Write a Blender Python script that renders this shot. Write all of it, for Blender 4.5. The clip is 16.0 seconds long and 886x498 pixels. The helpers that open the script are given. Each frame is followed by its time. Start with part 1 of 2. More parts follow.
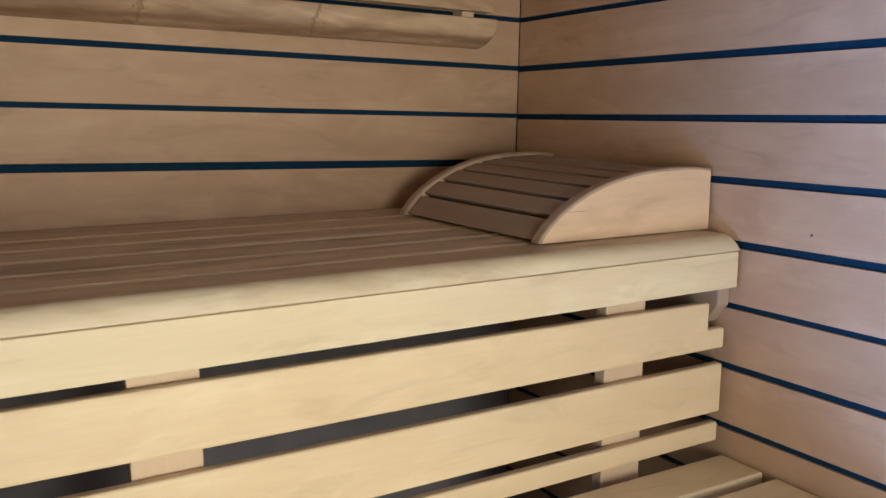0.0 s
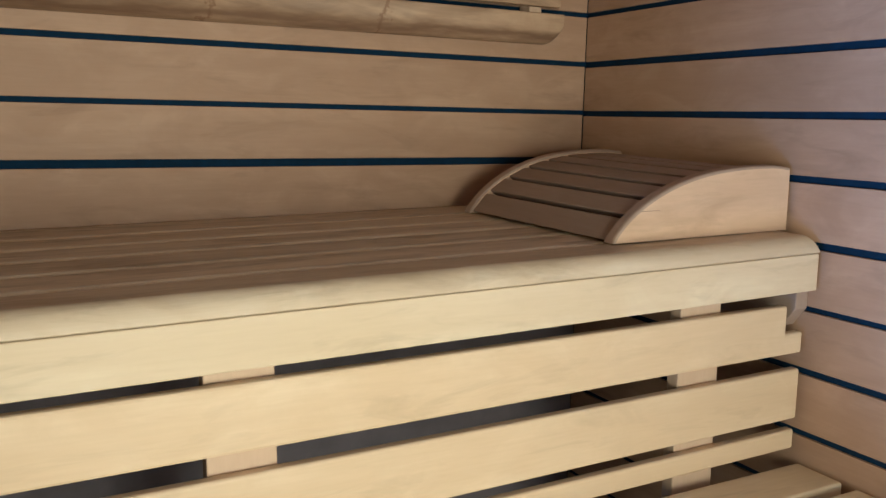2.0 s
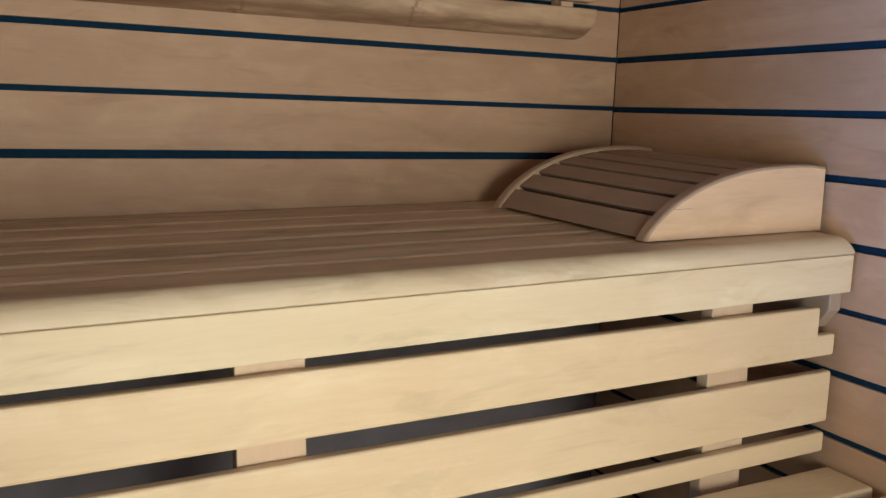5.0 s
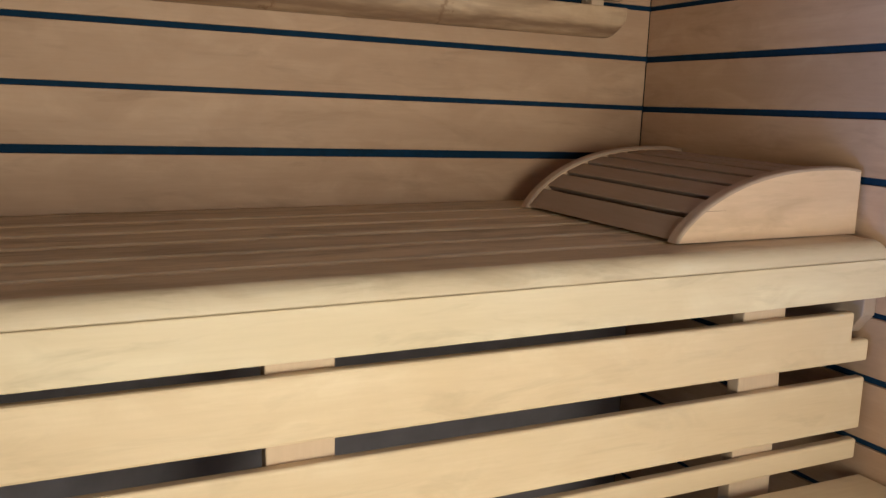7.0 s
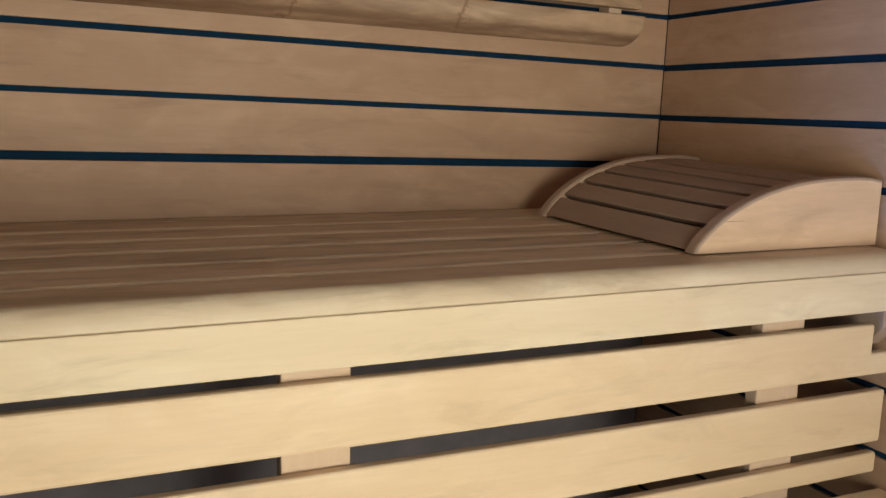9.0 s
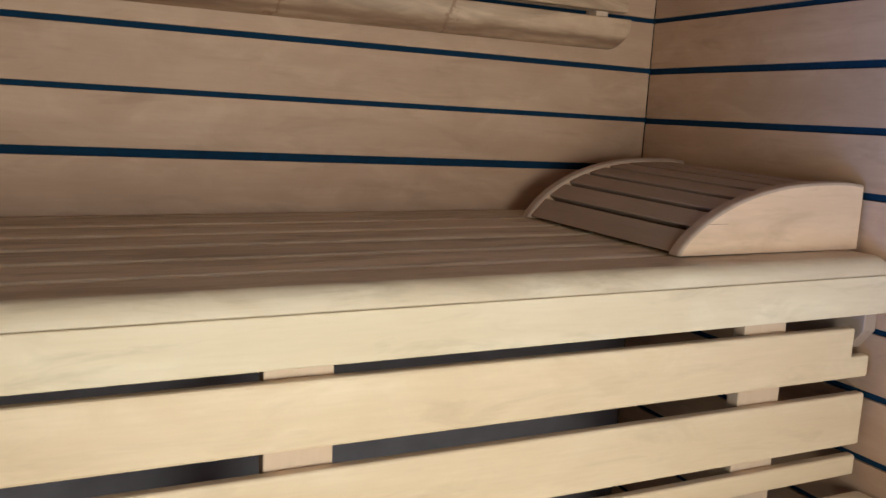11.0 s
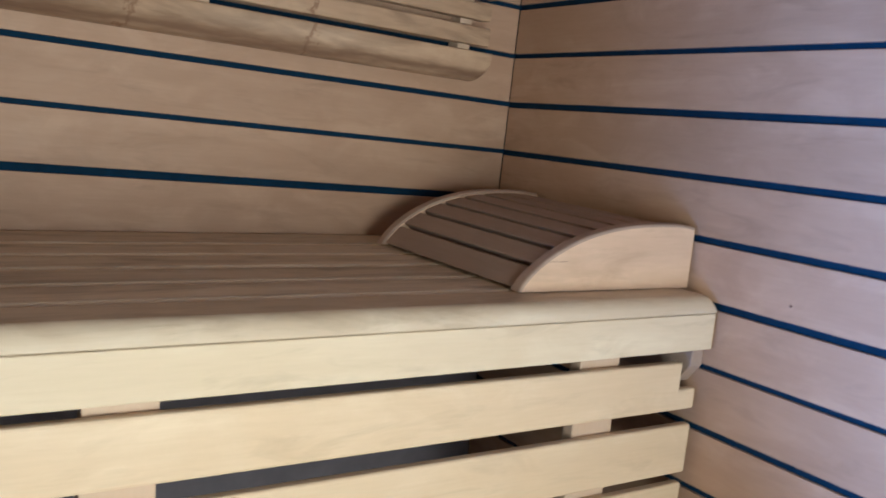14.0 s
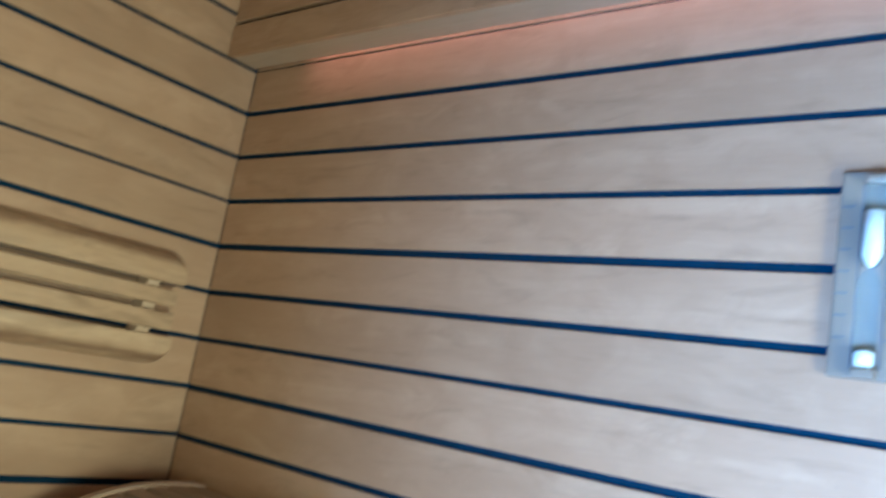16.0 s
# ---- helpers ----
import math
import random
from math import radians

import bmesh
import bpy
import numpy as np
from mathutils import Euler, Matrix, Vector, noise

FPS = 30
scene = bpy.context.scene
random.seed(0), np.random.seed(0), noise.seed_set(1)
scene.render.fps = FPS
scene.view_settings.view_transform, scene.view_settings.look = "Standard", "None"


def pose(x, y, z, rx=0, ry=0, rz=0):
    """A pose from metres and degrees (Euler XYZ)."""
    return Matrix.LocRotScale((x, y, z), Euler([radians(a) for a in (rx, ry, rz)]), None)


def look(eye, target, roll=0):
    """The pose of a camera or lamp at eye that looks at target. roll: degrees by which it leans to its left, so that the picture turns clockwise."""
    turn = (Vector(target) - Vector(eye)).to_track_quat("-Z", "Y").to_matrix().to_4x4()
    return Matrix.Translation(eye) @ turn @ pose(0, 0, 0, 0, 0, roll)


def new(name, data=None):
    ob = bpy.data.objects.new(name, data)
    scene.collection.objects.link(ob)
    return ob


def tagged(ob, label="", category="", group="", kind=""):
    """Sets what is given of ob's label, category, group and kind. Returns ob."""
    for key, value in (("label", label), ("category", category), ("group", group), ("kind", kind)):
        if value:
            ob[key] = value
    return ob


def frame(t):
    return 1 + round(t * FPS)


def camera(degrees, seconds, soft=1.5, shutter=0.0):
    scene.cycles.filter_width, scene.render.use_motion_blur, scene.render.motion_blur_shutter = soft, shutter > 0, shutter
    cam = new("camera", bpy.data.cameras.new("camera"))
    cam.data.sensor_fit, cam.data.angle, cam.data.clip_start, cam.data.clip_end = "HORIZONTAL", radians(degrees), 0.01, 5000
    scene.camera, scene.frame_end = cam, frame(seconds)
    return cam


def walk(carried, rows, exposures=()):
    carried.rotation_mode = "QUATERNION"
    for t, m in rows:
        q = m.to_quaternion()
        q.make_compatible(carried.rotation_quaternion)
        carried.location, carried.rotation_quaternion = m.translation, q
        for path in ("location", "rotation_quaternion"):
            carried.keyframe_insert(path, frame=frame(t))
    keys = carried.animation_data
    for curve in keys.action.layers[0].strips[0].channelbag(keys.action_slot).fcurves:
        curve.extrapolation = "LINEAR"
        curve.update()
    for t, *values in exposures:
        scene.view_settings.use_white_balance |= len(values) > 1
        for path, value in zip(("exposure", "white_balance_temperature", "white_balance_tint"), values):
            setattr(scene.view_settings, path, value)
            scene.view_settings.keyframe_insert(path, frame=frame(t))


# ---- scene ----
cam = camera(56.0, 16.0, soft=1.4, shutter=0.52)
PATH = [
    (0, (-1.182, -1.624, 1.084), (-0.158, 0.068, 0.781), 1.0),
    (0.5, (-1.184, -1.612, 1.087), (-0.193, 0.098, 0.779), 0.8),
    (1, (-1.193, -1.6, 1.086), (-0.23, 0.125, 0.777), 0.9),
    (1.5, (-1.197, -1.593, 1.084), (-0.259, 0.146, 0.775), 1.0),
    (2, (-1.204, -1.592, 1.083), (-0.281, 0.155, 0.771), 1.1),
    (2.5, (-1.205, -1.592, 1.085), (-0.298, 0.162, 0.766), 1.2),
    (3, (-1.205, -1.591, 1.085), (-0.306, 0.165, 0.76), 1.3),
    (3.5, (-1.206, -1.586, 1.085), (-0.308, 0.171, 0.758), 1.5),
    (4, (-1.208, -1.587, 1.082), (-0.316, 0.174, 0.759), 1.5),
    (6.5, (-1.223, -1.57, 1.085), (-0.374, 0.209, 0.748), 2.3),
    (7, (-1.224, -1.569, 1.085), (-0.39, 0.217, 0.75), 2.2),
    (7.5, (-1.225, -1.565, 1.087), (-0.4, 0.227, 0.757), 2.2),
    (8, (-1.224, -1.564, 1.09), (-0.411, 0.234, 0.762), 2.1),
    (10.5, (-1.229, -1.566, 1.085), (-0.423, 0.237, 0.771), 2.9),
    (11, (-1.226, -1.565, 1.085), (-0.389, 0.223, 0.769), 3.2),
    (11.5, (-1.219, -1.567, 1.087), (-0.351, 0.207, 0.77), 3.4),
    (12, (-1.216, -1.568, 1.09), (-0.316, 0.19, 0.773), 3.6),
    (12.5, (-1.204, -1.573, 1.09), (-0.276, 0.171, 0.777), 3.7),
    (13, (-1.191, -1.571, 1.093), (-0.22, 0.15, 0.784), 4.3),
    (13.5, (-1.19, -1.575, 1.097), (-0.16, 0.115, 0.804), 5.2),
    (14, (-1.183, -1.585, 1.121), (-0.093, 0.07, 0.853), 6.3),
    (14.5, (-1.172, -1.595, 1.16), (0.008, 0.009, 0.971), 8.1),
    (15, (-1.163, -1.611, 1.203), (0.104, -0.064, 1.148), 9.3),
    (15.5, (-1.163, -1.64, 1.255), (0.217, -0.199, 1.385), 9.8),
    (16, (-1.1565, -1.6588, 1.2921), (0.3469, -0.391, 1.6271), 9.785),
]
walk(cam, [(t, look(eye, target, roll)) for t, eye, target, roll in PATH],
     exposures=[(0, 0.16, 4750, 3), (4, 0.15, 4700, 4), (8, 0.15, 4950, 5), (10.5, 0.19, 4600, 5), (12.5, 0.23, 4350, 7), (14.5, 0.35, 4320, 3), (15.2, 0.52, 4350, -5), (16, 0.62, 4450, -17)])

# ---- light: daylight through a glass door, an assumed glass panel and warm wall lamp out of view, a dim red strip in the pelmet ----
world = bpy.data.worlds.new("world")
world.use_nodes = True
world.node_tree.nodes["Background"].inputs[0].default_value = (0.60, 0.68, 0.85, 1)
world.node_tree.nodes["Background"].inputs[1].default_value = 0.3
scene.world = world

LEFT, FRONT, TOP = -2.15, -2.70, 2.26      # inner faces of the unseen walls and the ceiling


def area_lamp(name, m, w, h, power, colour, spread=180):
    lamp = bpy.data.lights.new(name, "AREA")
    lamp.shape, lamp.size, lamp.size_y = "RECTANGLE", w, h
    lamp.energy, lamp.color, lamp.spread = power, colour, radians(spread)
    ob = new(name, lamp)
    ob.matrix_world = m
    return ob


WARM = (-1.00, FRONT + 0.14, 0.78)
DY0, DY1, DZ = -2.05, -1.35, 2.02       # opening of the assumed glass panel in the far side wall
DX0, DX1 = -0.68, -0.07                 # opening of the glass door in the front wall
# unseen warm source, assumed low in front; size and aim set by tone
area_lamp("assumed_warm_light", look(WARM, (-0.80, 0.0, 0.80)), 0.44, 0.90, 16.3, (1.0, 0.795, 0.495), 120)
# added cool fill, kept low and narrow to reach mainly the long wall
area_lamp("side_cool_fill", look((LEFT + 0.04, (DY0 + DY1) / 2, 0.36), (0.0, -1.80, 1.12)), 0.66, 0.60, 16.0, (0.39, 0.54, 1.0), 64)
area_lamp("door_daylight", look((-0.42, FRONT + 0.16, 1.25), (0.20, -1.95, 1.45)), 0.45, 1.3, 4.6, (0.42, 0.57, 1.0), 80)
SKEW = pose(0, 0, 0, 0, 0, 0.30)      # turns the long wall a little to fit the camera's view
area_lamp("red_strip_light", SKEW @ pose(-0.0225, -1.36, 2.108, 0, -10, 0), 0.008, 2.3, 1.4, (1.0, 0.38, 0.33), 58)


# ---- materials ----
def nodes_of(name):
    m = bpy.data.materials.new(name)
    m.use_nodes = True
    t = m.node_tree
    return m, t, t.nodes["Principled BSDF"]


def add(t, kind, **values):
    n = t.nodes.new(kind)
    for k, v in values.items():
        if k == "op":
            n.operation = v
        elif k == "blend":
            n.blend_type = v
        else:
            n.inputs[int(k[1:])].default_value = v
    return n


def mix_colour(t, fac, a, b, blend="MIX"):
    n = t.nodes.new("ShaderNodeMix")
    n.data_type, n.blend_type = "RGBA", blend
    for slot, v in ((0, fac), (6, a), (7, b)):
        if isinstance(v, (int, float)):
            n.inputs[slot].default_value = v
        elif isinstance(v, tuple):
            n.inputs[slot].default_value = (*v, 1)
        else:
            t.links.new(v, n.inputs[slot])
    return n.outputs[2]


def remap(t, value, a, b, lo=0.0, hi=1.0):
    n = t.nodes.new("ShaderNodeMapRange")
    for i, v in enumerate((a, b, lo, hi), 1):
        n.inputs[i].default_value = v
    t.links.new(value, n.inputs[0])
    return n.outputs[0]


def wood(name, base, dark, axis, rough=0.55, grain=0.5, blotch=0.5, tint=0.10, veins=(), bands=(), stain=0.0, bump=0.12):
    """Planed wood whose grain runs along the axis (0 x, 1 y, 2 z); veins: places along it where a dark figure crosses; bands: heights of dark streaks along it."""
    m, t, bsdf = nodes_of(name)
    geo, info = t.nodes.new("ShaderNodeNewGeometry"), t.nodes.new("ShaderNodeObjectInfo")
    shift = add(t, "ShaderNodeVectorMath", op="MULTIPLY", i1=(7.0, 5.0, 3.0))
    t.links.new(info.outputs["Random"], shift.inputs[0])
    place = add(t, "ShaderNodeVectorMath", op="ADD")
    t.links.new(geo.outputs["Position"], place.inputs[0])
    t.links.new(shift.outputs[0], place.inputs[1])

    def streaks(along, across, detail, rough_=0.55, warp=0.0):
        k = add(t, "ShaderNodeVectorMath", op="MULTIPLY", i1=tuple(along if i == axis else across for i in range(3)))
        t.links.new(place.outputs[0], k.inputs[0])
        n = add(t, "ShaderNodeTexNoise", i2=1.0, i3=detail, i4=rough_)
        n.inputs["Distortion"].default_value = warp
        t.links.new(k.outputs[0], n.inputs["Vector"])
        return n.outputs[0]

    figure = remap(t, streaks(1.6, 15.0, 3.0, 0.5, 0.9), 0.34, 0.68)
    cloud = remap(t, streaks(7.5, 13.0, 5.0, 0.6, 0.7), 0.40, 0.62)
    fine = remap(t, streaks(16.0, 210.0, 2.0), 0.3, 0.7)
    mid = tuple(0.5 * (a + b) for a, b in zip(base, dark))
    f1 = add(t, "ShaderNodeMath", op="MULTIPLY", i1=grain)
    t.links.new(figure, f1.inputs[0])
    colour = mix_colour(t, f1.outputs[0], base, dark)
    f2 = add(t, "ShaderNodeMath", op="MULTIPLY", i1=blotch)
    t.links.new(cloud, f2.inputs[0])
    colour = mix_colour(t, f2.outputs[0], colour, mid)
    f3 = add(t, "ShaderNodeMath", op="MULTIPLY", i1=0.09)
    t.links.new(fine, f3.inputs[0])
    colour = mix_colour(t, f3.outputs[0], colour, tuple(0.7 * c for c in dark))
    if stain:
        marks = remap(t, streaks(5.0, 24.0, 4.0, 0.6, 0.8), *((0.47, 0.66) if stain > 0.4 else (0.55, 0.74)))
        f4 = add(t, "ShaderNodeMath", op="MULTIPLY", i1=stain)
        t.links.new(marks, f4.inputs[0])
        colour = mix_colour(t, f4.outputs[0], colour, tuple(0.55 * c for c in dark))
    if veins:
        wobble = add(t, "ShaderNodeTexNoise", i2=32.0, i3=3.0, i4=0.6)
        t.links.new(geo.outputs["Position"], wobble.inputs["Vector"])
        sep = t.nodes.new("ShaderNodeSeparateXYZ")
        t.links.new(geo.outputs["Position"], sep.inputs[0])
        push = add(t, "ShaderNodeMath", op="MULTIPLY_ADD", i1=0.085, i2=-0.042)
        t.links.new(wobble.outputs[0], push.inputs[0])
        bent = add(t, "ShaderNodeMath", op="ADD")
        t.links.new(sep.outputs[axis], bent.inputs[0])
        t.links.new(push.outputs[0], bent.inputs[1])
        for v in veins:
            away = add(t, "ShaderNodeMath", op="SUBTRACT", i1=v)
            t.links.new(bent.outputs[0], away.inputs[0])
            size = add(t, "ShaderNodeMath", op="ABSOLUTE")
            t.links.new(away.outputs[0], size.inputs[0])
            colour = mix_colour(t, remap(t, size.outputs[0], 0.002, 0.008, 0.65, 0.0), colour, (0.20, 0.10, 0.045))
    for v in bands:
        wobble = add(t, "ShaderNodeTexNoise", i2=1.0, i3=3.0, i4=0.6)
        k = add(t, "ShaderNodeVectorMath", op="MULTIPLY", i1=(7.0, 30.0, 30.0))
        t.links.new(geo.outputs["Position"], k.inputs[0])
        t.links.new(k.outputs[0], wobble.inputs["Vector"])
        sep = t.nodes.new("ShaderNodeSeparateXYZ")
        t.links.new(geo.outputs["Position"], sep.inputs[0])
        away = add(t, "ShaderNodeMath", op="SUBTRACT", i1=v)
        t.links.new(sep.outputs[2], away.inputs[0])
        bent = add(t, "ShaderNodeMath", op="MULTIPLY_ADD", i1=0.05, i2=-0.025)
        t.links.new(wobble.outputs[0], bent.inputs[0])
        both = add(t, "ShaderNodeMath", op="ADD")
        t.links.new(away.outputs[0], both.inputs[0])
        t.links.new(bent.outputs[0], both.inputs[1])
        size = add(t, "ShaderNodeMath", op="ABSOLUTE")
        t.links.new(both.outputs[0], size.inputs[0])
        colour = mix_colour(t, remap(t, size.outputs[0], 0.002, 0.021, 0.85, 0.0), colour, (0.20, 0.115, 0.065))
    value = remap(t, info.outputs["Random"], 0.0, 1.0, 1.0 - tint, 1.0 + tint)
    grey = t.nodes.new("ShaderNodeCombineXYZ")
    for i in range(3):
        t.links.new(value, grey.inputs[i])
    colour = mix_colour(t, 1.0, colour, grey.outputs[0], "MULTIPLY")
    t.links.new(colour, bsdf.inputs["Base Color"])
    t.links.new(remap(t, fine, 0, 1, rough - 0.06, rough + 0.08), bsdf.inputs["Roughness"])
    bsdf.inputs["Specular IOR Level"].default_value = 0.25
    b = add(t, "ShaderNodeBump", i0=bump, i1=0.002)
    t.links.new(figure, b.inputs["Height"])
    t.links.new(b.outputs[0], bsdf.inputs["Normal"])
    return m


def plain(name, colour, rough=0.6, metal=0.0, vary=0.15, scale=9.0):
    m, t, bsdf = nodes_of(name)
    geo = t.nodes.new("ShaderNodeNewGeometry")
    n = add(t, "ShaderNodeTexNoise", i2=scale, i3=4.0, i4=0.6)
    t.links.new(geo.outputs["Position"], n.inputs["Vector"])
    c = mix_colour(t, remap(t, n.outputs[0], 0.3, 0.7), tuple(v * (1 - vary) for v in colour), tuple(v * (1 + vary) for v in colour))
    t.links.new(c, bsdf.inputs["Base Color"])
    bsdf.inputs["Roughness"].default_value, bsdf.inputs["Metallic"].default_value = rough, metal
    return m


ALDER, ALDER_DARK = (0.49, 0.328, 0.201), (0.33, 0.197, 0.108)
ASPEN, ASPEN_DARK = (0.71, 0.595, 0.40), (0.55, 0.415, 0.245)
wall_wood_x = wood("wall_wood_x", ALDER, ALDER_DARK, 0, grain=0.45, blotch=0.9, tint=0.08, stain=0.32)
wall_wood_y = wood("wall_wood_y", ALDER, ALDER_DARK, 1, grain=0.45, blotch=0.9, tint=0.08, stain=0.32)
bench_wood = wood("bench_wood", ASPEN, ASPEN_DARK, 0, rough=0.5, grain=0.5, blotch=1.0, tint=0.05, stain=0.32)
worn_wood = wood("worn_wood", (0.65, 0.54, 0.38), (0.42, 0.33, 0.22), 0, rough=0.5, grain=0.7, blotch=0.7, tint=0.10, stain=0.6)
riser_wood = wood("riser_wood", (0.69, 0.55, 0.355), (0.54, 0.39, 0.22), 0, rough=0.5, grain=0.55, blotch=1.0, tint=0.06, stain=0.26)
edge_wood = wood("edge_wood", (0.67, 0.56, 0.385), (0.46, 0.34, 0.205), 0, rough=0.5, grain=0.5, blotch=1.0, tint=0.03, stain=0.42)
block_wood = wood("block_wood", (0.61, 0.455, 0.305), (0.48, 0.34, 0.21), 2, rough=0.6, grain=0.5, tint=0.05)
rest_panel_wood = wood("rest_panel_wood", (0.68, 0.49, 0.315), (0.50, 0.335, 0.20), 0, rough=0.5, grain=0.5, blotch=1.0, tint=0.03, stain=0.28)
# Darker copies of the headrest wood: shade painted into its edges and slats
rest_shaded_edge_wood = wood("rest_shaded_edge_wood", (0.43, 0.315, 0.225), (0.32, 0.225, 0.155), 0, rough=0.65, grain=0.5, tint=0.03, stain=0.3)
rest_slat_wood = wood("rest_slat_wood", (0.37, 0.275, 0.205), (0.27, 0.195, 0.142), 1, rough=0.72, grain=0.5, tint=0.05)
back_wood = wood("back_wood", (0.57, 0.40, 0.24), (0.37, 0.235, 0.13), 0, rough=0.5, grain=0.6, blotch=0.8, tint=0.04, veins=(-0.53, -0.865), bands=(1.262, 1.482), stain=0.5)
blue_felt = plain("blue_felt", (0.0045, 0.021, 0.046), 0.9, vary=0.2, scale=60)
blue_felt.node_tree.nodes["Principled BSDF"].inputs["Specular IOR Level"].default_value = 0.2
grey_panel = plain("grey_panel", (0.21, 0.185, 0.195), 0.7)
floor_tile = plain("floor_tile", (0.13, 0.125, 0.12), 0.45)
grout = plain("grout", (0.05, 0.05, 0.05), 0.9)
dark_steel = plain("dark_steel", (0.03, 0.03, 0.04), 0.5, 0.8)
dark_knot = plain("dark_knot", (0.12, 0.06, 0.035), 0.6)
sand_white = plain("sand_white", (0.62, 0.60, 0.52), 0.8, vary=0.04, scale=400)
pale_board = wood("pale_board", (0.25, 0.205, 0.155), (0.19, 0.155, 0.115), 2, rough=0.4, grain=0.4, tint=0.02)
tick_ink = plain("tick_ink", (0.13, 0.13, 0.14), 0.6)
glass, gt, gb = nodes_of("glass")
gb.inputs["Transmission Weight"].default_value, gb.inputs["Roughness"].default_value, gb.inputs["IOR"].default_value = 1.0, 0.06, 1.45
gb.inputs["Base Color"].default_value = (0.93, 0.97, 0.98, 1)


thin_glass, tt, tb = nodes_of("thin_glass")
tb.inputs["Transmission Weight"].default_value, tb.inputs["Roughness"].default_value, tb.inputs["IOR"].default_value = 1.0, 0.05, 1.06
tb.inputs["Base Color"].default_value = (0.78, 0.88, 0.93, 1)


def glowing(name, colour, strength):
    m, t, bsdf = nodes_of(name)
    bsdf.inputs["Base Color"].default_value = (*colour, 1)
    bsdf.inputs["Emission Color"].default_value = (*colour, 1)
    bsdf.inputs["Emission Strength"].default_value = strength
    return m


red_led = glowing("red_led", (1.0, 0.27, 0.18), 2.0)
lamp_glow = glowing("lamp_glow", (1.0, 0.78, 0.48), 3.0)


# ---- shapes ----
def box(x0, x1, y0, y1, z0, z1, bevel=0.002, seg=2):
    bm = bmesh.new()
    bmesh.ops.create_cube(bm, size=1.0)
    bmesh.ops.transform(bm, verts=bm.verts, matrix=Matrix.Translation(((x0 + x1) / 2, (y0 + y1) / 2, (z0 + z1) / 2)) @ Matrix.Diagonal((x1 - x0, y1 - y0, z1 - z0, 1)))
    if bevel:
        bmesh.ops.bevel(bm, geom=bm.edges[:], offset=bevel, segments=seg, profile=0.5, affect="EDGES")
    return bm


def prism(profile, a, b, axis, bevel=0.0):
    """A closed outline of two coordinates, drawn out along the axis from a to b (x: y, z; y: x, z; z: x, y)."""
    bm = bmesh.new()
    rings = []
    for w in (a, b):
        ring = []
        for u, v in profile:
            p = [u, v]
            p.insert(axis, w)
            ring.append(bm.verts.new(p))
        rings.append(ring)
    n = len(profile)
    bm.faces.new(rings[0])
    bm.faces.new(rings[1][::-1])
    for i in range(n):
        j = (i + 1) % n
        bm.faces.new((rings[0][j], rings[0][i], rings[1][i], rings[1][j]))
    bmesh.ops.recalc_face_normals(bm, faces=bm.faces[:])
    if bevel:
        sharp = [e for e in bm.edges if len(e.link_faces) == 2 and e.calc_face_angle(0) > 0.9]
        bmesh.ops.bevel(bm, geom=sharp, offset=bevel, segments=2, profile=0.5, affect="EDGES")
    return bm


def spun(profile, seg=24):
    """A turned body round z from (radius, z) pairs."""
    bm = bmesh.new()
    rings = [[bm.verts.new((r * math.cos(2 * math.pi * i / seg), r * math.sin(2 * math.pi * i / seg), z)) for i in range(seg)] for r, z in profile]
    for lo, hi in zip(rings, rings[1:]):
        for i in range(seg):
            j = (i + 1) % seg
            bm.faces.new((lo[i], lo[j], hi[j], hi[i]))
    bm.faces.new(rings[0][::-1])
    bm.faces.new(rings[-1])
    return bm


def part(name, bm, material, parent=None, label="", smooth=False):
    me = bpy.data.meshes.new(name)
    if smooth:
        for f in bm.faces:
            f.smooth = True
    bm.to_mesh(me)
    bm.free()
    me.materials.append(material)
    ob = new(name, me)
    ob.parent = parent
    if label:
        ob["label"] = label
    return ob


def moved(bm, m):
    bmesh.ops.transform(bm, verts=bm.verts, matrix=m)
    return bm


def thing(name, label, category, m=None, group=""):
    ob = new(name)
    ob.empty_display_size = 0.05
    if m is not None:
        ob.matrix_world = m
    return tagged(ob, label, category, group)


def structure(name, bm, material, label, category):
    return tagged(part(name, bm, material), label, category, "", "structure")


# ---- the room: blue backing behind open-jointed boards ----
PITCH, JOINT0 = 0.11, 0.99
GAPS = {-4: 0.011, -3: 0.012, -2: 0.0095, -1: 0.0135, 0: 0.0155, 1: 0.0100, 2: 0.0110, 3: 0.0105, 4: 0.0105, 5: 0.0125, 6: 0.0075, 7: 0.0105, 8: 0.0115, 9: 0.0095}
BACK = 0.007          # how far the joints lie behind the boards


def joint(k):
    return JOINT0 + PITCH * k, GAPS.get(k, 0.0105)


def side_joint(k):
    """The same joints on the long wall, where the boards stand a little wider apart."""
    z, gap = joint(k)
    drop = {1: 0.0020, 2: 0.0014}.get(k, 0.0)
    return z - drop, {0: 0.0125, 1: 0.0125, 2: 0.0135, 9: 0.0050}.get(k, max(gap, 0.0100) + (0.002 if k > 3 else 0.0))


floor = structure("floor", box(LEFT - 0.2, 0.2, FRONT - 0.2, 0.2, -0.1, -0.008, 0), grout, "dark grey tiled sauna floor", "floor")
ceiling = structure("ceiling", box(LEFT - 0.1, 0.1, FRONT - 0.1, 0.1, TOP, TOP + 0.1, 0), block_wood, "pale timber board sauna ceiling", "ceiling")
wall_back = structure("wall_back", box(LEFT - 0.2, 0.2, BACK + 0.012, 0.2, 0.0, TOP + 0.1, 0), blue_felt, "pale alder board wall with dark blue open joints", "wall")
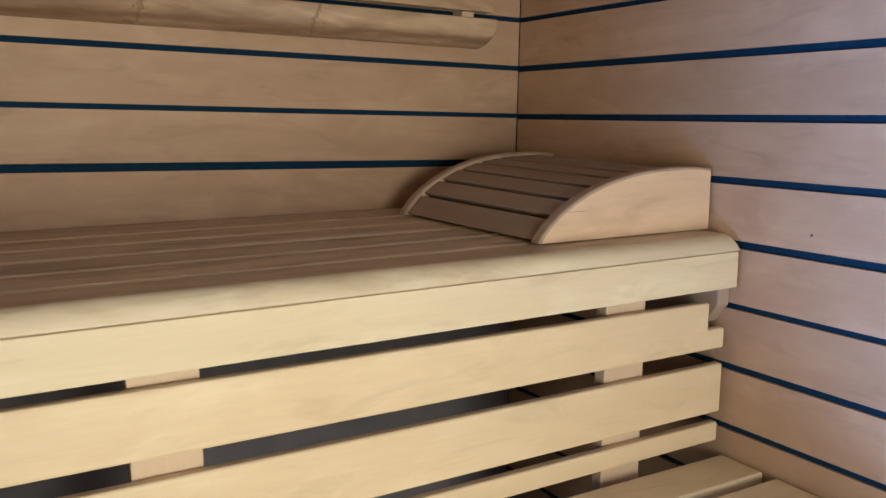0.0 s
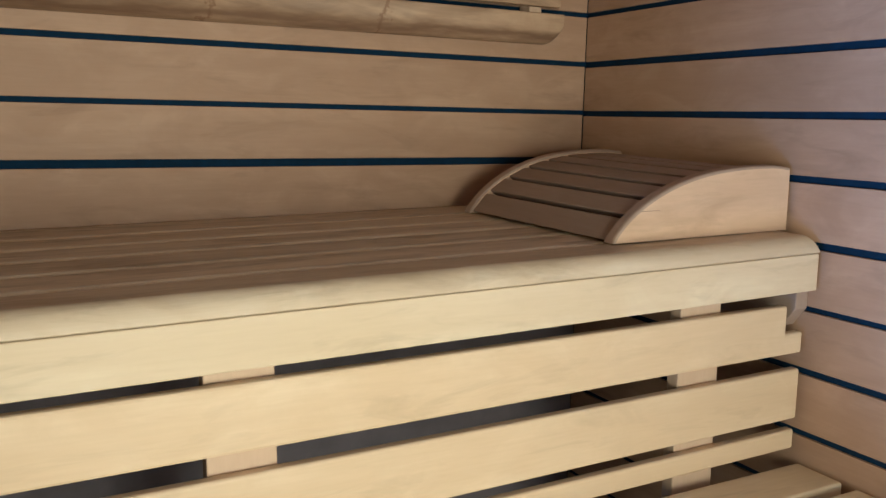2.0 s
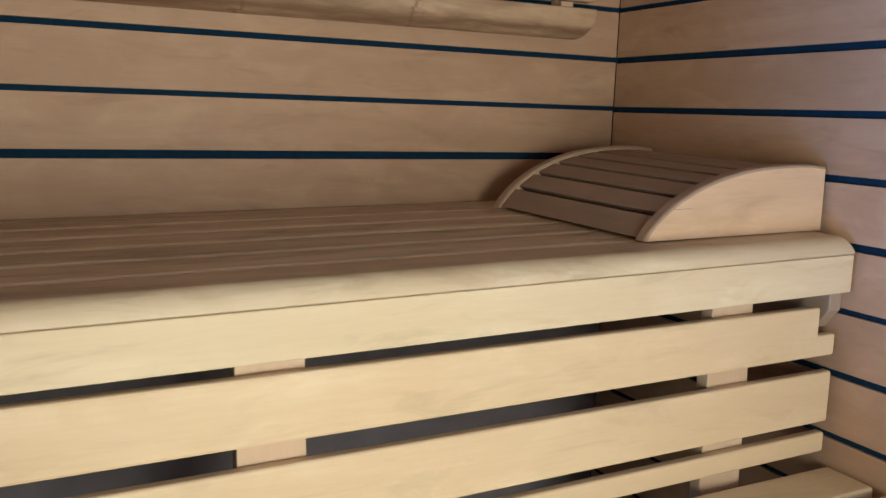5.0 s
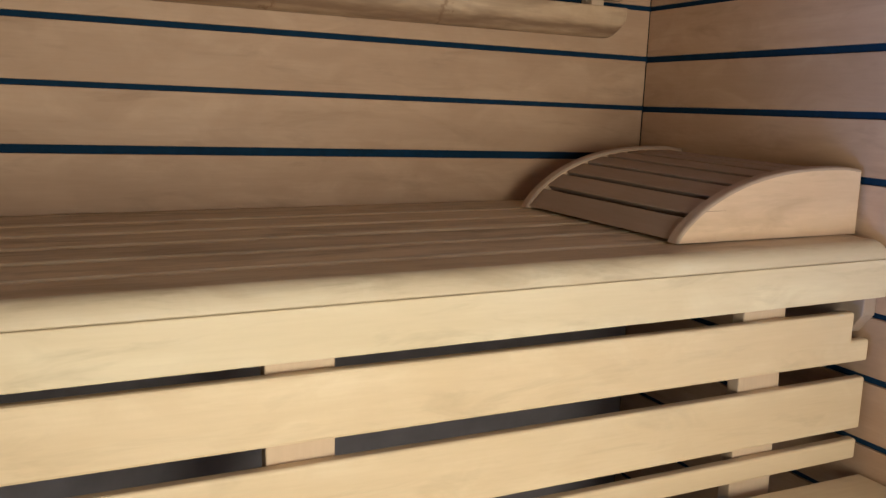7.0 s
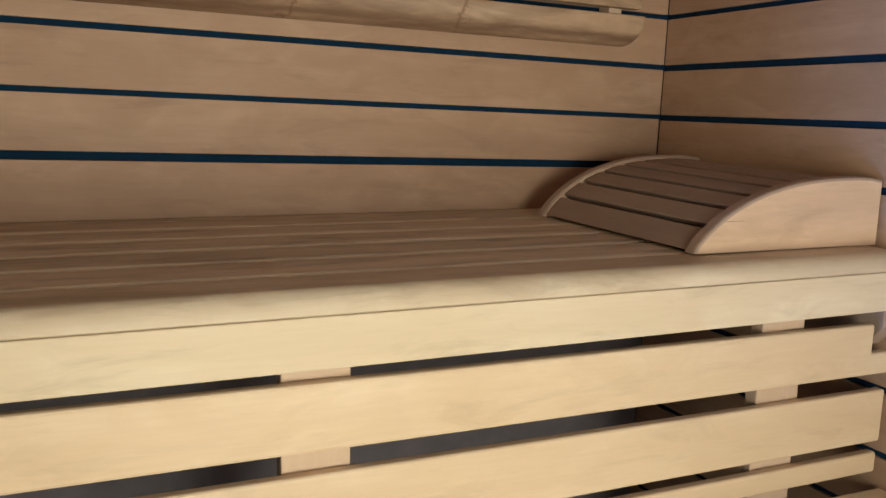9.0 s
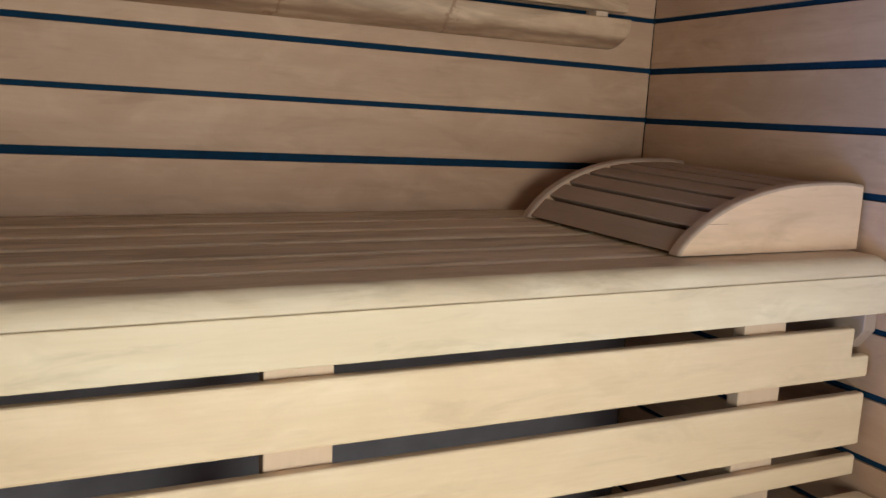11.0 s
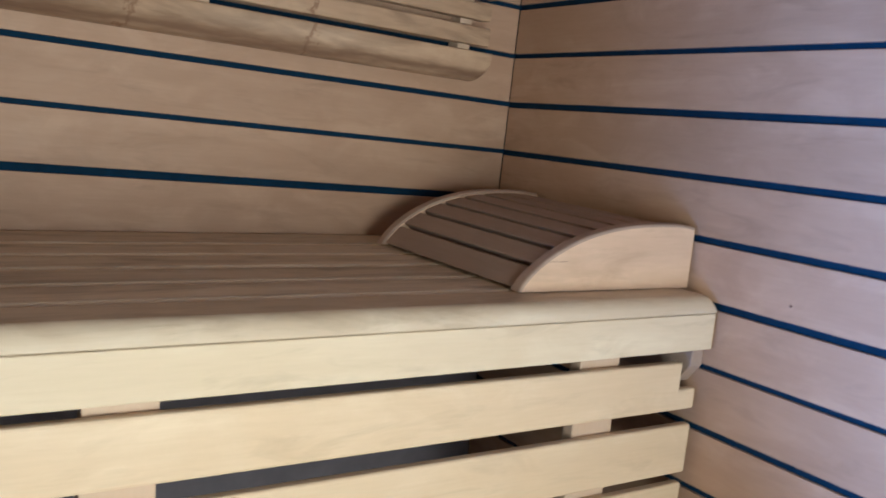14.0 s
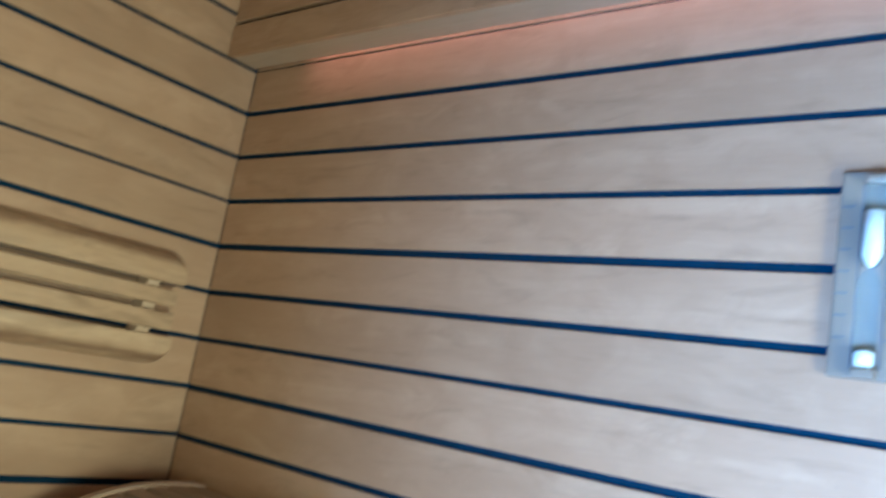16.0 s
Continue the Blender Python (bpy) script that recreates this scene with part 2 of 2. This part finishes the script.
wall_right = structure("wall_right", box(BACK + 0.012, 0.2, FRONT - 0.2, BACK + 0.012, 0.0, TOP + 0.1, 0), blue_felt, "pale alder board wall with dark blue open joints", "wall")
def wall_with_opening(name, wall, opening, label):
    """A wall of four corner values (x0, x1, y0, y1) with an opening over one stretch of its length, up to the door's height."""
    x0, x1, y0, y1 = wall
    a, b = opening
    if x1 - x0 > y1 - y0:
        pieces = ((x0, a, y0, y1, 0.0), (b, x1, y0, y1, 0.0), (a, b, y0, y1, DZ))
    else:
        pieces = ((x0, x1, y0, a, 0.0), (x0, x1, b, y1, 0.0), (x0, x1, a, b, DZ))
    bm = bmesh.new()
    for xa, xb, ya, yb, z in pieces:
        piece = box(xa, xb, ya, yb, z, TOP + 0.1, 0)
        me = bpy.data.meshes.new("piece")
        piece.to_mesh(me)
        piece.free()
        bm.from_mesh(me)
        bpy.data.meshes.remove(me)
    return structure(name, bm, blue_felt, label, "wall")


wall_right.matrix_world = SKEW
wall_front = wall_with_opening("wall_front", (LEFT - BACK, 0.12, FRONT - 0.2, FRONT - BACK), (DX0, DX1), "alder board wall round a glass door")
wall_left = wall_with_opening("wall_left", (LEFT - 0.2, LEFT - BACK, FRONT - 0.2, BACK + 0.012), (DY0, DY1), "alder board wall round an assumed glass panel")

# flat backing strips give the joints their blue ground
part("backing", box(LEFT, BACK + 0.012, BACK, BACK + 0.012, 0.84, TOP, 0), blue_felt, wall_back, "dark blue felt behind the boards")
part("backing", box(BACK, BACK + 0.012, FRONT, BACK, 0.0, TOP, 0), blue_felt, wall_right, "dark blue felt behind the boards")
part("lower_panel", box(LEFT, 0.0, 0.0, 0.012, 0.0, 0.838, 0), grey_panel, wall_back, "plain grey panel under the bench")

for k in range(-9, 12):
    (za, ga), (zb, gb_) = joint(k - 1), joint(k)
    lo, hi = max(0.004, za + ga / 2), min(TOP - 0.003, zb - gb_ / 2)
    if hi - lo < 0.02:
        continue
    if k >= 0:
        part("board", box(LEFT + 0.002, -0.0003 - 0.0012 * random.random(), 0.0, 0.007, lo if k > 0 else 0.846, hi, 0.0012), wall_wood_x, wall_back)
    (zs, gs), (zt, gt_) = side_joint(k - 1), side_joint(k)
    b = part("board", box(0.0, 0.007, FRONT + 0.002, -0.0008, max(0.004, zs + gs / 2), min(TOP - 0.003, zt - gt_ / 2), 0.0012), wall_wood_y, wall_right)
    if k == 0:
        part("knot", moved(spun([(0.0015, -0.0008), (0.0026, 0.0), (0.0018, 0.0006)], 10), pose(-0.0002, -0.80, 0.914, 0, -90, 0)), dark_knot, b, "small dark knot")
    if zb < DZ:
        part("board", box(LEFT + 0.01, DX0 - 0.06, FRONT - 0.0065, FRONT, lo, hi, 0.0012), wall_wood_x, wall_front)
        part("board", box(LEFT - 0.0065, LEFT, DY1 + 0.06, -0.002, lo, hi, 0.0012), wall_wood_y, wall_left)
    else:
        part("board", box(LEFT + 0.01, -0.01, FRONT - 0.0065, FRONT, lo, hi, 0.0012), wall_wood_x, wall_front)
        part("board", box(LEFT - 0.0065, LEFT, FRONT + 0.002, -0.002, lo, hi, 0.0012), wall_wood_y, wall_left)

# floor tiles
tile_mesh = None
for i in range(8):
    for j in range(10):
        x, y = LEFT + 0.003 + 0.27 * i, FRONT + 0.003 + 0.27 * j
        if tile_mesh is None:
            first = part("tile", box(0, 0.264, 0, 0.264, -0.008, 0.0, 0.0015, 1), floor_tile, floor)
            tile_mesh = first.data
            first.location = (x, y, 0)
        else:
            o = new("tile", tile_mesh)
            o.parent, o.location = floor, (x, y, 0)

# boxed-in pelmet under the ceiling along one wall, with a red light slot at its back
pelmet = tagged(new("pelmet"), "boxed timber pelmet with a red light slot", "pelmet", "", "structure")
pelmet.matrix_world = SKEW
# the bottom board's paler tone holds light falling on it from below
part("bottom_board", box(-0.0772, -0.0120, FRONT + 0.003, -0.003, 1.9815, 2.000, 0.001), wood("pelmet_lit_wood", (0.46, 0.36, 0.26), (0.37, 0.28, 0.19), 1, tint=0.02), pelmet, "board closing the pelmet below, coloured paler for light from beneath")
part("board", box(-0.0905, -0.078, FRONT + 0.003, -0.002, 1.981, 2.059, 0.0012), wall_wood_y, pelmet)
part("board", box(-0.0905, -0.078, FRONT + 0.003, -0.002, 2.069, 2.164, 0.0012), wall_wood_y, pelmet)
part("board", box(-0.0905, -0.078, FRONT + 0.003, -0.002, 2.174, TOP - 0.002, 0.0012), wall_wood_y, pelmet)
part("backing", box(-0.0775, -0.070, FRONT + 0.003, -0.002, 2.0005, TOP - 0.002, 0), blue_felt, pelmet)

# glass door, inferred from cool glare, and glass side panel, added as a light source
door = tagged(new("door_1"), "clear glass sauna door in a timber frame", "door", "", "structure")
part("door_frame", box(DX0 - 0.055, DX0, FRONT - 0.12, FRONT + 0.012, 0.0, DZ + 0.05), block_wood, door)
part("door_frame", box(DX1, DX1 + 0.055, FRONT - 0.12, FRONT + 0.012, 0.0, DZ + 0.05), block_wood, door)
part("door_frame", box(DX0, DX1, FRONT - 0.12, FRONT + 0.012, DZ, DZ + 0.05), wall_wood_x, door)
pane = part("pane", box(DX0 + 0.004, DX1 - 0.004, FRONT - 0.06, FRONT - 0.052, 0.01, DZ - 0.004, 0), glass, door)
pane.visible_shadow = False
part("handle", box(DX0 + 0.07, DX0 + 0.10, FRONT - 0.05, FRONT - 0.012, 0.95, 1.20, 0.008), block_wood, door, "wooden pull handle")
window = tagged(new("assumed_window_1"), "assumed clear glass side panel in a timber frame, out of view", "window", "", "structure")
part("window_frame", box(LEFT - 0.12, LEFT + 0.012, DY0 - 0.055, DY0, 0.0, DZ + 0.05), block_wood, window)
part("window_frame", box(LEFT - 0.12, LEFT + 0.012, DY1, DY1 + 0.055, 0.0, DZ + 0.05), block_wood, window)
part("window_frame", box(LEFT - 0.12, LEFT + 0.012, DY0, DY1, DZ, DZ + 0.05), wall_wood_y, window)
pane = part("pane", box(LEFT - 0.06, LEFT - 0.052, DY0 + 0.004, DY1 - 0.004, 0.01, DZ - 0.004, 0), glass, window)
pane.visible_shadow = False

# ---- upper bench: tilted a degree down towards its far end to fit the camera's view ----
SLOPE = pose(0, 0, 0, 0, -0.95, 0)
bench = thing("upper_bench", "pale aspen slatted upper sauna bench with open riser", "bench", SLOPE)
END = LEFT + 0.02


def nosing_outline():
    """Front board in section: a broad round over its upper front edge."""
    pts = [(-0.5815, 0.872), (-0.5815, 0.8985), (-0.5835, 0.9005)]
    r = 0.026
    for i in range(13):
        a = radians(90 * i / 12)
        pts.append((-0.673 + r - r * math.sin(a) * 1.0, 0.9005 - r + r * math.cos(a)))
    pts += [(-0.673, 0.8735), (-0.6715, 0.872)]
    return pts


def rounded_end(bm, x_end, r, z_top):
    """Rounds the top corner at the end x_end over the radius r."""
    for v in bm.verts:
        d = v.co.x - (x_end - r)
        if d > 0:
            drop = r - math.sqrt(max(r * r - d * d, 0))
            v.co.z -= drop * max(0.0, min(1.0, (v.co.z - z_top + 0.028) / 0.028))
    return bm


bm = prism(nosing_outline(), END, 0.006, 0)
cuts = [0.006 - 0.018 * (1 - math.cos(radians(15 * i))) for i in range(6, 0, -1)] + [0.0056]
for x in cuts:
    bmesh.ops.bisect_plane(bm, geom=bm.verts[:] + bm.edges[:] + bm.faces[:], plane_co=(x, 0, 0), plane_no=(1, 0, 0))
nosing = part("front_board", rounded_end(bm, 0.006, 0.018, 0.9005), edge_wood, bench, "pale front board with a rounded edge")
part("fascia", box(END, 0.005, -0.673, -0.650, 0.8080, 0.8712, 0.0022), bench_wood, bench, "pale smooth fascia board")


def slat_outline(y0, y1, z0, z1, nose, r=0.004):
    """A bench slat in section: a wide round over its upper front edge, small ones elsewhere."""
    pts = [(y0 + r, z0), (y0, z0 + r)]
    for i in range(8):
        a = radians(90 * i / 7)
        pts.append((y0 + nose * (1 - math.cos(a)), z1 - nose * (1 - math.sin(a))))
    for i in range(4):
        a = radians(90 * i / 3)
        pts.append((y1 - r + r * math.sin(a), z1 - r + r * math.cos(a)))
    pts += [(y1, z0 + r), (y1 - r, z0)]
    return pts


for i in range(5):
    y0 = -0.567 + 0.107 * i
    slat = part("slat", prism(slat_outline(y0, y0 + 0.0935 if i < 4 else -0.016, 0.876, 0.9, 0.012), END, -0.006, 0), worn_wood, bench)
    slat.data.materials.append(bench_wood)      # paler wood on the front rounding paints in the light it catches
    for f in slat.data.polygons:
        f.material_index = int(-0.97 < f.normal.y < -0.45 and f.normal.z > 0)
for x in (-0.2175, -0.9565, -1.695):
    part("cross_rail", box(x - 0.0435, x + 0.0435, -0.640, -0.02, 0.81, 0.875, 0.002), block_wood, bench)
    part("upright", box(x - 0.043, x + 0.043, -0.6365, -0.612, 0.008 - 0.0166 * x, 0.809, 0.002), block_wood, bench)
for x in (-0.640, -0.560):
    part("screw", moved(spun([(0.0045, -0.085), (0.0045, 0.0)], 10), pose(x, -0.615, 0.880)), dark_steel, bench, "dark screw end under the bench")
# riser slats; the uppermost is cut out at its end for the wall cleat
LEVEL = pose(-0.4, 0, 0.64, 0, 0.3, 0) @ pose(0.4, 0, -0.64)      # tilts the risers a little less than the top, to fit the camera's view
part("riser_slat", moved(prism([(END, 0.6985), (END, 0.7845), (-0.041, 0.7845), (-0.041, 0.736), (0.000, 0.736), (0.000, 0.6985)], -0.656, -0.6375, 1, 0.0045), LEVEL), riser_wood, bench, "riser slat notched at its end")
part("riser_slat", moved(box(END, 0.000, -0.656, -0.6375, 0.5805, 0.6705, 0.0045, 3), LEVEL), riser_wood, bench)
part("riser_slat", moved(box(END, -0.003, -0.656, -0.6375, 0.5265, 0.5620, 0.0045, 3), LEVEL), riser_wood, bench)
cleat = thing("wall_cleat", "short wooden cleat carrying the bench on the wall", "cleat", SKEW)
part("block", prism([(-0.649, 0.8045), (-0.649, 0.772), (-0.624, 0.738), (-0.05, 0.738), (-0.05, 0.8045)], -0.030, -0.0012, 0, 0.002), rest_slat_wood, cleat)

# ---- lower bench ----
low = thing("lower_bench", "pale aspen slatted lower sauna bench", "bench")
for y in (-0.663, -0.779, -0.895, -1.011):
    part("slat", box(END, -0.006, y - 0.091, y, 0.473, 0.5, 0.005, 3), bench_wood, low)
for x in (-0.32, -1.05, -1.78):
    part("cross_rail", box(x - 0.03, x + 0.03, -1.09, -0.668, 0.42, 0.4725, 0.002), block_wood, low)
    part("leg", box(x - 0.03, x + 0.03, -1.085, -1.04, 0.0, 0.4195, 0.002), block_wood, low)
    part("leg", box(x - 0.03, x + 0.03, -0.715, -0.670, 0.0, 0.4195, 0.002), block_wood, low)

# ---- headrest: two curved cheeks with slats between ----
headrest = thing("headrest", "curved wooden headrest with cross slats", "headrest", SLOPE)
R_LEN, R_H, R_END, CROWN = 0.373, 0.113, 0.002, 0.042
RISE = 0.07           # raises the far cheek a little to fit the camera's view


def arc(u):
    """Height over the bench at u metres from the wall: a blunt nose, a crown, a slight fall to the wall."""
    if u < CROWN:
        return R_H - 0.004 * ((CROWN - u) / CROWN) ** 2
    v = min(1.0, (u - CROWN) / (R_LEN - CROWN))
    return R_H * (1 - v ** 2.6) ** 0.75


def raised(bm):
    for v in bm.verts:
        v.co.z += RISE * (v.co.z - 0.9015) * (v.co.y + 0.575) / 0.42
    return bm


def cheek(y0, y1, r=0.005):
    """A solid panel under the curve, its outer edges rounded over r."""
    pts = [(R_END + 0.0065, 0.9015), (R_END + 0.0065, 0.9013 + arc(0))]
    for i in range(49):
        u = R_LEN * math.sin(math.pi / 2 * i / 48)
        pts.append((R_END - u, 0.9015 + max(0.0012, arc(u))))
    bm = bmesh.new()
    rings = []
    for y, d in ((y0, r), (y0 + 0.3 * r, 0.3 * r), (y0 + r, 0.0), (y1 - 0.002, 0.0), (y1, 0.002)):
        rings.append([bm.verts.new((R_END + 0.0065 + (x - R_END - 0.0065) * (1 - d / R_LEN), y, 0.9015 + (z - 0.9015) * (1 - d / R_H))) for x, z in pts])
    n = len(pts)
    bm.faces.new(rings[0])
    bm.faces.new(rings[-1][::-1])
    for a, b in zip(rings, rings[1:]):
        for k in range(n):
            bm.faces.new((a[(k + 1) % n], a[k], b[k], b[(k + 1) % n]))
    bmesh.ops.recalc_face_normals(bm, faces=bm.faces[:])
    return raised(bm)


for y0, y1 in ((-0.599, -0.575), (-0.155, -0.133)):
    panel = part("side_panel", cheek(y0, y1), rest_panel_wood, headrest, "smooth curved end panel, its edge coloured browner for shade")
    # edge faces get the darker copy, shade put into their colour
    panel.data.materials.append(rest_shaded_edge_wood)
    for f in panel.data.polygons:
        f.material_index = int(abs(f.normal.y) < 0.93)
    if y0 < -0.5:
        part("glue_line", box(-0.318, -0.280, -0.5996, -0.5985, 0.9497, 0.9502, 0), dark_knot, panel, "fine dark crack")
u = R_LEN - 0.005
edges = []
while u > 0.02:
    a, step = u, 0.0
    while step < (0.041 if edges else 0.046) and a > 0.003:
        b = a - 0.001
        step += math.hypot(0.001, arc(b) - arc(a))
        a = b
    edges.append((u, a))
    step = 0.0
    while step < 0.008 and a > 0.003:
        b = a - 0.001
        step += math.hypot(0.001, arc(b) - arc(a))
        a = b
    u = a
for u0, u1 in edges:
    if u0 - u1 < 0.012:
        continue
    p0, p1 = Vector((R_END - u0, 0.9015 + max(0.0, arc(u0) - 0.006))), Vector((R_END - u1, 0.9015 + arc(u1) - 0.006))
    n = Vector((p0.y - p1.y, p1.x - p0.x)).normalized()
    t0, t1 = p0 - n * 0.018, p1 - n * 0.018
    run = (p1 - p0).normalized() * 0.008
    t0, t1 = t0 + run, t1 - run
    for q in (t0, t1):
        q.y = max(q.y, 0.902)
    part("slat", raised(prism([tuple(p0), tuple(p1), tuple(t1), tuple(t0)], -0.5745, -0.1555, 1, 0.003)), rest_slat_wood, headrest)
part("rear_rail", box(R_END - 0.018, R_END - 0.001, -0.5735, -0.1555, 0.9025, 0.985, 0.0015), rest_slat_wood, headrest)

# ---- backrest panel on the wall ----
backrest = thing("backrest", "slatted wooden backrest panel, knotty and stained", "backrest")
BX0 = -1.385


def half_round(z_in, z_out, x1):
    """A thick slat whose face curves away to a thin outer edge."""
    pts = [(-0.021, z_in), (-0.0495, z_in)]
    for i in range(13):
        s = i / 12
        a = s * math.pi / 2
        pts.append((-0.0500 + 0.043 * (1 - math.cos(a)) ** 1.25, z_in + (z_out - z_in) * (0.05 + 0.95 * math.sin(a) ** 1.1)))
    pts.append((-0.004, z_out - 0.04 * (z_out - z_in)))
    pts.append((-0.021, z_out - 0.30 * (z_out - z_in)))
    bm = prism(pts, BX0, x1, 0)
    # round the outer corner at the end
    r = 0.028
    for x in [x1 - r * (1 - math.cos(radians(18 * i))) for i in range(1, 6)]:
        bmesh.ops.bisect_plane(bm, geom=bm.verts[:] + bm.edges[:] + bm.faces[:], plane_co=(x, 0, 0), plane_no=(1, 0, 0))
    for v in bm.verts:
        d = v.co.x - (x1 - r)
        if d > 0:
            drop = r - math.sqrt(max(r * r - d * d, 0))
            w = (v.co.z - z_in) / (z_out - z_in)
            v.co.z -= math.copysign(drop, z_out - z_in) * max(0.0, (w - 0.45) / 0.55)
    return bm


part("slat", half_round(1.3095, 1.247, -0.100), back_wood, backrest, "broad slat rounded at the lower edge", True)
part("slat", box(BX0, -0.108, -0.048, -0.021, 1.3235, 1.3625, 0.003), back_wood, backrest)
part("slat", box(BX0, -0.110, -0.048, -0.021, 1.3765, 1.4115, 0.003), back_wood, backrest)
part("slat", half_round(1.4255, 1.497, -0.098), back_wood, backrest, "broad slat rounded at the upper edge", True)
for x in (-0.170, -0.741, -1.312):
    part("batten", box(x - 0.0155, x + 0.0155, -0.020, -0.0008, 1.262, 1.482, 0.0015), block_wood, backrest)
    for z in (1.3165, 1.3695, 1.4185):
        part("spacer", box(x - 0.0155, x + 0.0155, -0.040, -0.0205, z - 0.0055, z + 0.0055, 0.001), block_wood, backrest)

# ---- hourglass on the wall ----
hour = thing("sand_timer", "wall-mounted sauna sand timer on a pale board", "sand timer", SKEW @ pose(0, -1.402, 1.533))
part("backboard", box(-0.019, -0.001, -0.042, 0.042, -0.137, 0.137, 0.004), pale_board, hour)
for z in (-0.131, 0.120):
    part("holder", box(-0.042, -0.0195, -0.020, 0.008, z - 0.006, z + 0.006, 0.003), pale_board, hour)
tube = part("glass_tube", moved(spun([(0.010, -0.1245), (0.0135, -0.119), (0.0135, -0.016), (0.009, -0.005), (0.003, 0.0), (0.009, 0.005), (0.0135, 0.016), (0.0135, 0.110), (0.010, 0.1155)]), pose(-0.038, -0.006, 0)), thin_glass, hour, "clear glass tube", True)
tube.visible_shadow = False
part("sand", moved(spun([(0.002, 0.003), (0.006, 0.007), (0.0115, 0.018), (0.0115, 0.076)]), pose(-0.038, -0.006, 0)), sand_white, tube, "white sand", True)
part("sand", moved(spun([(0.0115, -0.122), (0.0115, -0.106), (0.006, -0.102)]), pose(-0.038, -0.006, 0)), sand_white, tube, "white sand", True)
# added dark lines stand in for the dark look of the glass edges
for y in (-0.0225, 0.0105):
    part("rod", moved(spun([(0.0014, -0.125), (0.0014, 0.114)], 8), pose(-0.030, y, 0)), tick_ink, hour, "thin added bar drawing the dark edge of the glass")
for i in range(7):
    for y in (-0.030, 0.030):
        part("tick", box(-0.0198, -0.0192, y - 0.007, y + 0.007, 0.088 - 0.029 * i - 0.0012, 0.088 - 0.029 * i + 0.0012, 0), tick_ink, hour)

# ---- lamps ----
strip = thing("light_strip", "dim red light strip above the pelmet slot", "light strip", SKEW)
part("strip", box(-0.0275, -0.0175, FRONT + 0.15, -0.20, 2.112, 2.118, 0.0), red_led, strip)
part("carrier_board", box(-0.0698, -0.0015, FRONT + 0.15, -0.20, 2.1182, 2.126, 0.0), block_wood, strip, "narrow wooden board carrying the strip")
# made-up fitting that gives the assumed warm light a body
lamp = thing("assumed_wall_lamp", "assumed tall warm wall lamp with a frosted cover, out of view", "lamp")
part("base", box(WARM[0] - 0.24, WARM[0] + 0.24, FRONT, FRONT + 0.05, WARM[2] - 0.48, WARM[2] + 0.48, 0.004), block_wood, lamp)
part("cover", box(WARM[0] - 0.225, WARM[0] + 0.225, FRONT + 0.0505, FRONT + 0.11, WARM[2] - 0.465, WARM[2] + 0.465, 0.012), lamp_glow, lamp, "frosted warm cover")
